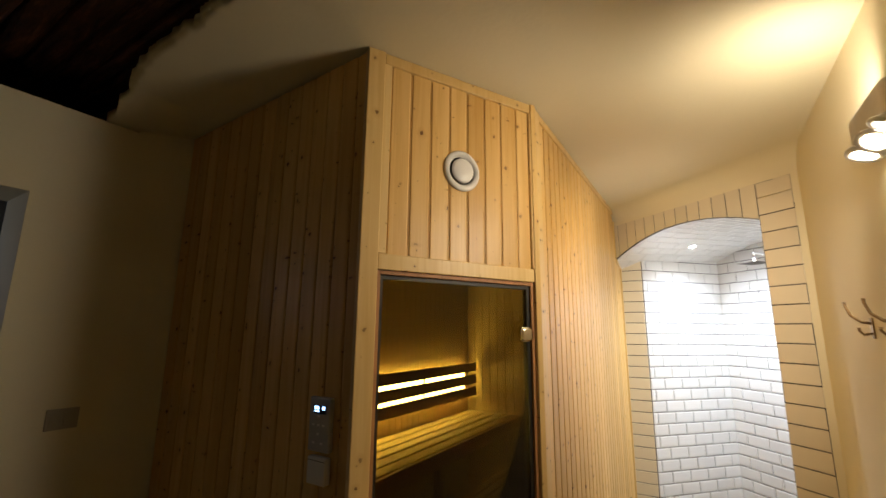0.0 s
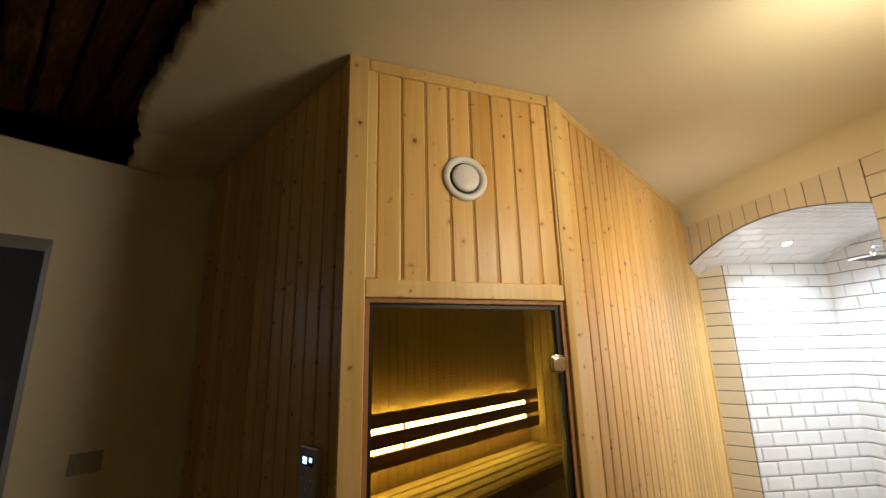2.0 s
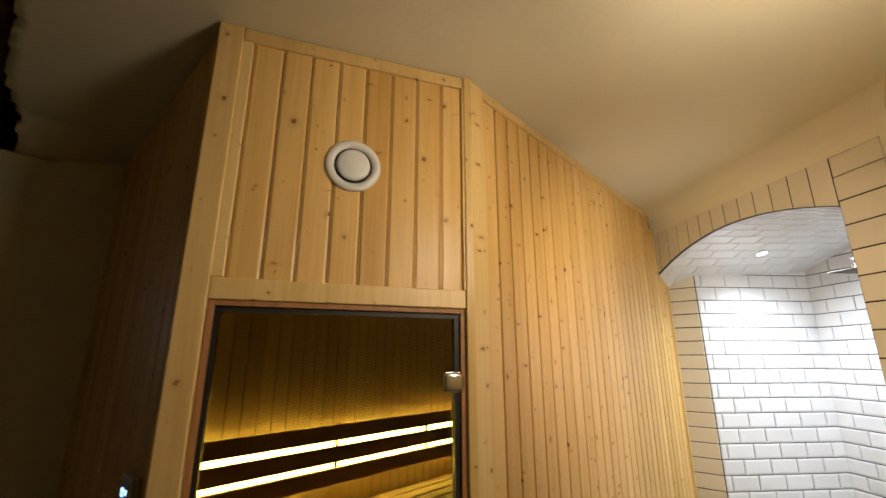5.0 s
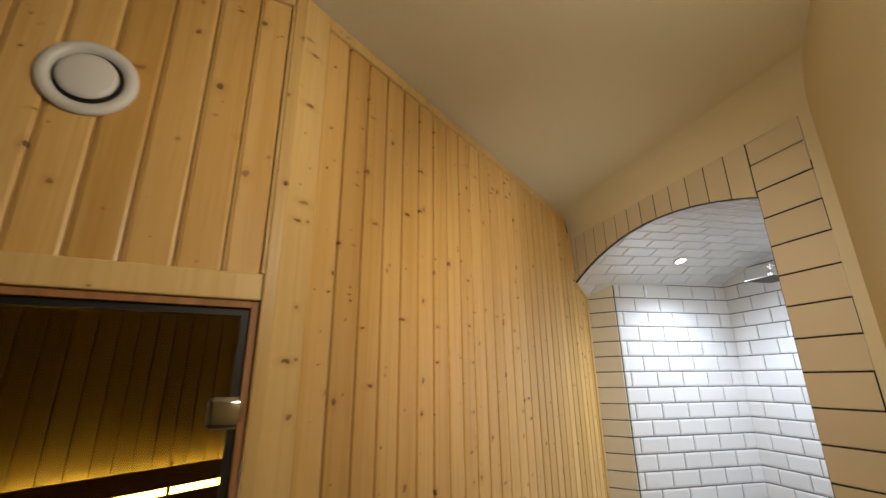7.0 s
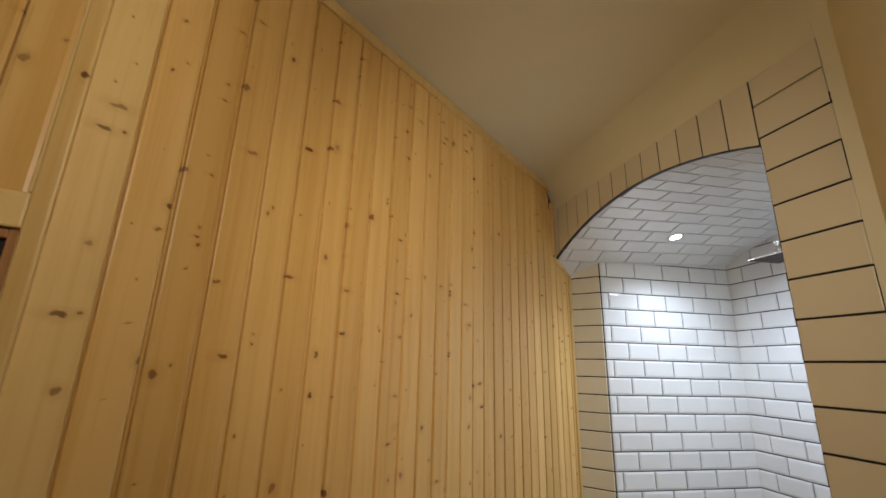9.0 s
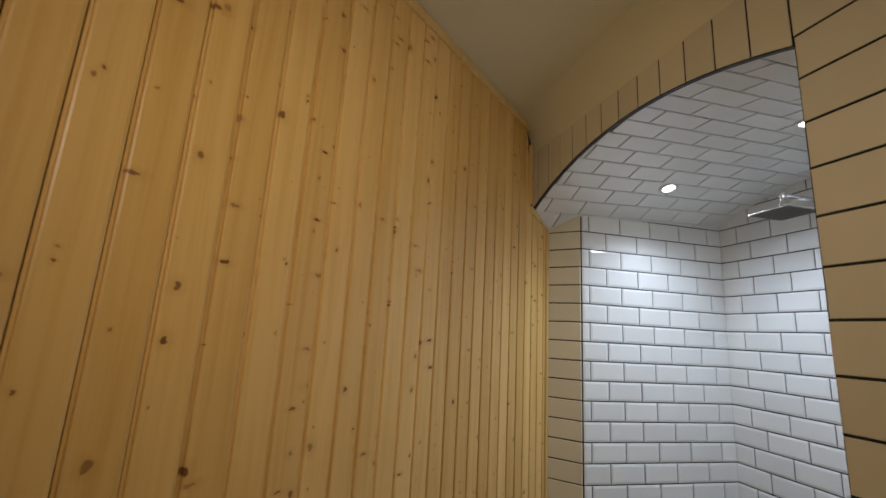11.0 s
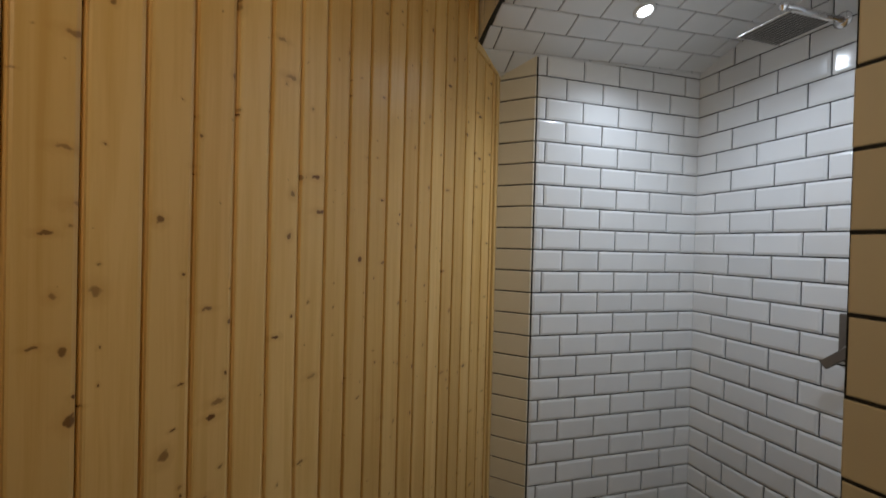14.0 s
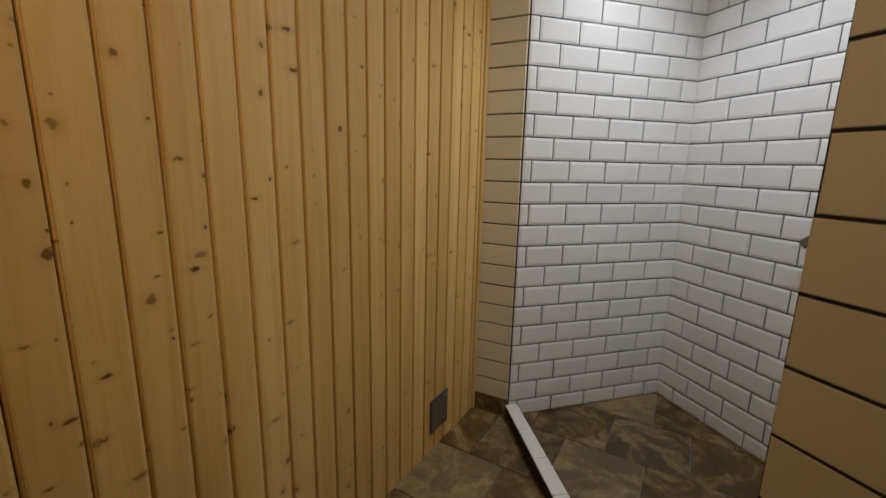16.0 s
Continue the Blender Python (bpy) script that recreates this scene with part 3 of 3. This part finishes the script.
# ---- control panel and box on the left boarding ----
pm = LEFT @ Matrix.Translation((-1.008 - LEFT_X, -0.001, 1.18))
panel = thing("control_panel", "silver sauna control panel with blue lit digits", "control panel", pm)
part("housing", boxed((0, -0.022, 0), (0.104, 0, 0.184), 0.005), GREYPLASTIC, panel)
part("display", boxed((0.022, -0.0235, 0.128), (0.086, -0.0222, 0.158)), SCREEN, panel, "dark display")
for i, (x, w) in enumerate(((0.028, 0.010), (0.041, 0.010), (0.066, 0.006), (0.074, 0.007))):
    part("digit", boxed((x, -0.0246, 0.142), (x + w, -0.0237, 0.154)), DISPLAY, panel, "glowing blue bar")
part("digit", boxed((0.028, -0.0246, 0.134), (0.051, -0.0237, 0.139)), DISPLAY, panel, "glowing blue bar")
for x, z in ((0.025, 0.09), (0.05, 0.09), (0.075, 0.09), (0.05, 0.12), (0.05, 0.06), (0.03, 0.03), (0.07, 0.03)):
    part("button", boxed((x - 0.006, -0.0236, z - 0.004), (x + 0.006, -0.0218, z + 0.004), 0.001), WHITE, panel)
sb = thing("switch_box", "small white square box under the control panel", "switch", LEFT @ Matrix.Translation((-0.998 - LEFT_X, -0.001, 1.075)))
part("housing", boxed((0, -0.028, 0), (0.09, 0, 0.09), 0.005), WHITE, sb)
part("lid_line", boxed((0.004, -0.0288, 0.078), (0.086, -0.0278, 0.0795)), BLACK, sb)

# ---- socket on the left wall ----
so = thing("wall_switch", "double cream switch plate on plaster", "switch", pose(LEFT_X, 0.422, 1.175))
part("plate", boxed((0, 0, 0), (0.010, 0.112, 0.085), 0.003), IVORY, so)
part("rocker", boxed((0.0105, 0.01, 0.012), (0.016, 0.053, 0.073), 0.002), IVORY, so)
part("rocker", boxed((0.0105, 0.059, 0.012), (0.016, 0.102, 0.073), 0.002), IVORY, so)

# ---- wall lamp ----
lampt = thing("wall_lamp", "nickel wall lamp bar with three lit spot bulbs", "wall lamp", pose(*LAMP))
bm = bmesh.new()
n, half, r = 14, 0.19, 0.048
rim = [(0.0, half)] + [(-0.03 - r * math.sin(radians(90 * i / n)), half - r + r * math.cos(radians(90 * i / n))) for i in range(n + 1)]
rim += [(x, -y) for x, y in rim[::-1]]
lo, hi = [bm.verts.new((x, y, -0.052)) for x, y in rim], [bm.verts.new((x, y, 0.045)) for x, y in rim]
for i in range(len(rim)):
    j = (i + 1) % len(rim)
    bm.faces.new((lo[i], lo[j], hi[j], hi[i]))
bm.faces.new(lo)
bm.faces.new(hi)
bmesh.ops.bevel(bm, geom=[e for e in bm.edges if abs(e.verts[0].co.z - e.verts[1].co.z) < 1e-5], offset=0.004, segments=2, affect="EDGES")
part("bar", bm, NICKEL, lampt, smooth=False)
for (x, y, z), aim in (((-0.052, 0.125, -0.066), (-0.35, -0.1, -0.9)), ((-0.055, 0.0, -0.07), (-0.45, -0.35, -0.8)), ((-0.055, -0.125, -0.07), (-0.5, 0.1, -0.8))):
    bm = bmesh.new()
    tube(bm, [(-0.035, y, -0.045), (-0.045, y, -0.055), (x, y, z)], 0.007)
    part("arm", bm, NICKEL, lampt, smooth=True)
    m = Matrix.Translation((x, y, z)) @ Vector(aim).to_track_quat("Z", "Y").to_matrix().to_4x4()
    bm = bmesh.new()
    lathe(bm, [(0.0, -0.016), (0.020, -0.016), (0.034, -0.006), (0.050, 0.010), (0.052, 0.016), (0.050, 0.022), (0.036, 0.022), (0.034, 0.018)], 36)
    sh = part("shade", bm, WHITE, lampt, "pale rounded ring", smooth=True, m=m)
    bm = bmesh.new()
    lathe(bm, [(0.0, 0.0235), (0.022, 0.0225), (0.035, 0.019), (0.035, 0.016), (0.0, 0.014)], 28)
    part("bulb", bm, BULB, sh, "glowing warm bulb")

# ---- coat hooks ----
for y in (2.05, 1.80):
    hk = thing("coat_hook", "curved brass double coat hook on plaster", "coat hook", pose(RIGHT_X, y, 1.62), group="coat hooks")
    part("back_plate", boxed((-0.006, -0.014, -0.03), (0, 0.014, 0.05), 0.002), BRASS, hk)
    bm = bmesh.new()
    tube(bm, [(-0.005, 0, 0.03), (-0.03, 0.01, 0.035), (-0.055, 0.03, 0.06), (-0.065, 0.045, 0.10), (-0.064, 0.05, 0.115)], [0.006, 0.006, 0.0055, 0.005, 0.006], 8)
    part("long_arm", bm, BRASS, hk, smooth=True)
    bm = bmesh.new()
    tube(bm, [(-0.005, 0, -0.01), (-0.03, 0.004, -0.016), (-0.042, 0.006, 0.0), (-0.042, 0.006, 0.012)], [0.005, 0.005, 0.005, 0.006], 8)
    part("short_arm", bm, BRASS, hk, smooth=True)

# ---- niche fittings ----
for s, d in ((0.337, 0.604), (0.998, 0.601)):
    sp = thing("recessed_spotlight", "small round lit white spotlight in the tiled soffit", "spotlight",
               NICHE @ Matrix.Translation((s, d, arch(s) - 0.0005)) @ Matrix.Rotation(math.pi + math.atan(0.66 * (s - 0.76)), 4, "Y"), group="niche spotlights")
    bm = bmesh.new()
    lathe(bm, [(0.03, 0.0), (0.045, 0.0), (0.044, 0.006), (0.032, 0.008), (0.03, 0.004)], 32)
    part("ring", bm, WHITE, sp, smooth=True)
    bm = bmesh.new()
    lathe(bm, [(0.0, 0.003), (0.031, 0.003), (0.031, 0.001), (0.0, 0.001)], 28)
    part("lens", bm, SPOT, sp, "glowing cool white lens")

# square rain shower head on a level arm from the back wall
SHOWER = Matrix.Translation((0.667, 4.18, 2.20)) @ Matrix.Rotation(math.atan2(N[1] - J[1], N[0] - J[0]), 4, "Z")
shower = thing("rain_shower", "flat square chrome rain shower head on a wall arm", "shower", SHOWER)
part("plate", boxed((-0.097, -0.097, 0), (0.097, 0.097, 0.005), 0.002), NICKEL, shower)
bm = bmesh.new()
for i in range(11):
    box(bm, (-0.085 + i * 0.017 - 0.003, -0.088, -0.003), (-0.085 + i * 0.017 + 0.003, 0.088, 0.0005))
tagged(part("nozzles", bm, GRILLE, shower, "dark rows of small nozzles"), kind="stuff")
bm = bmesh.new()
lathe(bm, [(0.0, 0.005), (0.022, 0.005), (0.023, 0.014), (0.014, 0.024), (0.019, 0.034), (0.019, 0.046), (0.011, 0.052), (0.011, 0.075), (0.016, 0.078), (0.016, 0.094), (0.0, 0.098)], 24)
part("ball_joint", bm, CHROME, shower, smooth=True)
bm = bmesh.new()
tube(bm, [(0.0, 0, 0.085), (0.15, 0, 0.085), (0.306, 0, 0.085)], 0.011, 16)
part("wall_arm", bm, CHROME, shower, smooth=True)
bm = bmesh.new()
lathe(bm, [(0.0, 0.0), (0.031, 0.0), (0.031, 0.006), (0.016, 0.012), (0.0, 0.012)], 28)
part("flange", bm, CHROME, shower, smooth=True, m=Matrix.Translation((0.304, 0, 0.085)) @ Matrix.Rotation(radians(-90), 4, "Y"))

# shower mixer on the back wall
mixer = thing("shower_mixer", "dark grey square shower mixer plate with a flat lever", "shower mixer", wall_frame(N, BQ) @ Matrix.Translation((0.715, -0.008, 1.09)))
part("plate", boxed((-0.07, -0.012, -0.09), (0.07, 0, 0.09), 0.006), TAUPE, mixer)
bm = bmesh.new()
tube(bm, [(-0.01, -0.011, -0.04), (-0.01, -0.055, -0.04)], 0.024, 18)
part("knob", bm, TAUPE, mixer, smooth=True)
part("lever", boxed((-0.10, -0.008, -0.017), (0.022, 0.006, 0.017), 0.003), TAUPE, mixer, "flat angled lever",
     m=Matrix.Translation((-0.01, -0.062, -0.04)) @ Matrix.Rotation(radians(-42), 4, "Y"))

# low grille in the side boarding
gr = thing("floor_grille", "small grey metal vent grille low in the boarding", "vent grille", SIDE @ Matrix.Translation((2.06, -0.001, 0.085)))
part("frame", boxed((0, -0.006, 0), (0.145, 0, 0.16), 0.002), GRILLE, gr)
for i in range(9):
    part("louvre", boxed((0.012, -0.0085, 0.014 + i * 0.0152), (0.133, -0.006, 0.022 + i * 0.0152)), NICKEL, gr)

# ---- shower kerb ----
K0, K1 = (-0.232, 4.118), (0.612, 3.09)
KM = wall_frame(K0, K1)
KL = (Vector(K1) - Vector(K0)).length
kerb = thing("shower_kerb", "low shower kerb with white tiled top and dark side", "kerb", KM, kind="structure")
part("core", boxed((0.0, 0.0, -0.009), (KL, 0.058, 0.058)), GROUT, kerb, "dark kerb side")
x = 0.0
while x < KL - 0.02:
    w = min(0.2, KL - x)
    piece("tile", ("kerb", round(w, 3)), lambda: boxed((0.0015, -0.002, 0.0), (w - 0.0015, 0.06, 0.008), 0.002), TILE, kerb, Matrix.Translation((x, 0, 0.0585)))
    x += 0.2

# ---- boards and tiles ----
planks(W_FRONT, SH, 0.104, 0.845, DOOR_TOP + 0.062, lambda x: CEIL - 0.03, (0.0942, 0.0942, 0), slot=0.0055)
planks(W_SIDE, SH, 0.097, 2.469, 0.0, side_top)
planks(W_LEFT, SH, 0.004, LEN_LEFT - 0.002, 0.0, left_top, slot=0.004)
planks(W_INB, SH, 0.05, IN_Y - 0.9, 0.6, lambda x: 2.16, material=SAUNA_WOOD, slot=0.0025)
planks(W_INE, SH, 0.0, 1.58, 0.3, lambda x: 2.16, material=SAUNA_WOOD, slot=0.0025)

tile_rows(WALL_NL, LEN_L, lambda x: 2.34, 2.188, (0.152, 0.046))
tile_rows(WALL_NB, 1.72, lambda x: arch(min(x + 0.09, 1.4)) + 0.06, 2.188, (0.191, 0.112))
tile_rows(WALL_ST, J[0] - STRIP0[0], lambda x: 2.34, 2.188, (0.3, 0.3), TILE_MATT, 0.004)
for i in range(-3, 20):
    z1, z0 = min(2.25 - i * 0.117, tile_top(SPAN)), max(2.25 - (i + 1) * 0.117, 0.0)
    if z1 - z0 > 0.02:
        piece("tile", ("column", round(z1 - z0, 3)), lambda: tile_mesh(0.208, z1 - z0 - 0.0045, bevel=0.003, rise=0.001), TILE_MATT, ARCHWALL,
              Matrix.Translation((SPAN + 0.002 + 0.004 * noise.noise((i * 3.7, 0, 0)), -0.001, z0)))
part("grout_bed", boxed((SPAN + 0.001, -0.0065, 0), (SPAN + 0.2095, -0.0005, 2.4)), GROUT, ARCHWALL)
bm = bmesh.new()
n = 30
lo = [bm.verts.new((SPAN * i / n, -0.0068, arch(SPAN * i / n))) for i in range(n + 1)]
hi = [bm.verts.new((SPAN * i / n, -0.0068, tile_top(SPAN * i / n) - 0.004)) for i in range(n + 1)]
for i in range(n):
    bm.faces.new((lo[i], lo[i + 1], hi[i + 1], hi[i]))
part("grout_bed", bm, GROUT, ARCHWALL)
for k in range(14):
    a, b = max(SPAN - 0.105 * (k + 1), 0.0) + 0.003, SPAN - 0.105 * k - 0.003
    if b - a < 0.02:
        break
    bm = bmesh.new()
    f = [bm.verts.new((s, -0.009, z)) for s, z in ((a, arch(a)), ((a + b) / 2, arch((a + b) / 2)), (b, arch(b)), (b, tile_top(b)), (a, tile_top(a)))]
    g = [bm.verts.new((v.co.x, -0.002, v.co.z)) for v in f]
    bm.faces.new(f)
    for i in range(5):
        bm.faces.new((f[i], f[(i + 1) % 5], g[(i + 1) % 5], g[i]))
    part("tile", bm, TILE_MATT, ARCHWALL)
bm = bmesh.new()
rows = []
for i in range(41):
    q = SPAN * i / 40
    rows.append([bm.verts.new((q, d, arch(q) + h)) for d, h in ((-0.011, -0.0015), (0.005, -0.0015), (0.005, 0.003), (-0.011, 0.003))])
for a, b in zip(rows, rows[1:]):
    for k in range(4):
        bm.faces.new((a[k], b[k], b[(k + 1) % 4], a[(k + 1) % 4]))
part("edging", bm, BLACK, ARCHWALL, "thin dark edging along the arch")
# soffit: rows parallel to the niche's left wall, bent to the vault
SKEW, GAP_S = 0.085, 0.006


def soffit_tile(row, e, l):
    """A tile of the vault: its corners lie on the curve, its long side runs along the left wall."""
    a = 1.036 + row * 0.1022 + GAP_S / 2
    bm = bmesh.new()
    rings = []
    for inset, drop in ((0.0, -0.009), (0.0, 0.0055), (0.004, 0.0068)):
        ring = []
        for u, v in ((inset, inset), (0.1022 - GAP_S - inset, inset), (0.1022 - GAP_S - inset, l - GAP_S - inset), (inset, l - GAP_S - inset)):
            d = e + v - SKEW * (a + u - 0.9)
            q = a + u + SKEW * (e + v)
            ring.append(bm.verts.new((q, d, arch(q) + 0.0088 - drop)))
        rings.append(ring)
    for p, c in zip(rings, rings[1:]):
        for k in range(4):
            bm.faces.new((p[k], p[(k + 1) % 4], c[(k + 1) % 4], c[k]))
    bm.faces.new(rings[-1])
    return bm


for row in range(-12, 4):
    e = (0.1 if row % 2 else 0.0) - 0.2
    while e < 1.3:
        lo_e = max(e, 0.006 + SKEW * (1.036 + row * 0.1022 - 0.9) + 0.009)
        l = e + LONG - lo_e
        mid = 1.036 + (row + 0.5) * 0.1022 + SKEW * (e + 0.1)
        if l > 0.02 and -0.16 < mid < SPAN + 0.1:
            part("tile", soffit_tile(row, lo_e, l), TILE, SOFFIT)
        e += LONG
# floor tiles
for i in range(-7, 5):
    for j in range(-18, 6):
        x, y = -0.26 + i * 0.34 + (0.17 if j % 2 else 0.0), 3.77 + j * 0.34
        if -2.2 < x < 1.3 and -2.4 < y < 5.4:
            piece("tile", "floor", lambda: boxed((0.002, 0.002, -0.009), (0.338, 0.338, 0.0), 0.003), SLATE, floor, Matrix.Translation((x, y, 0)))
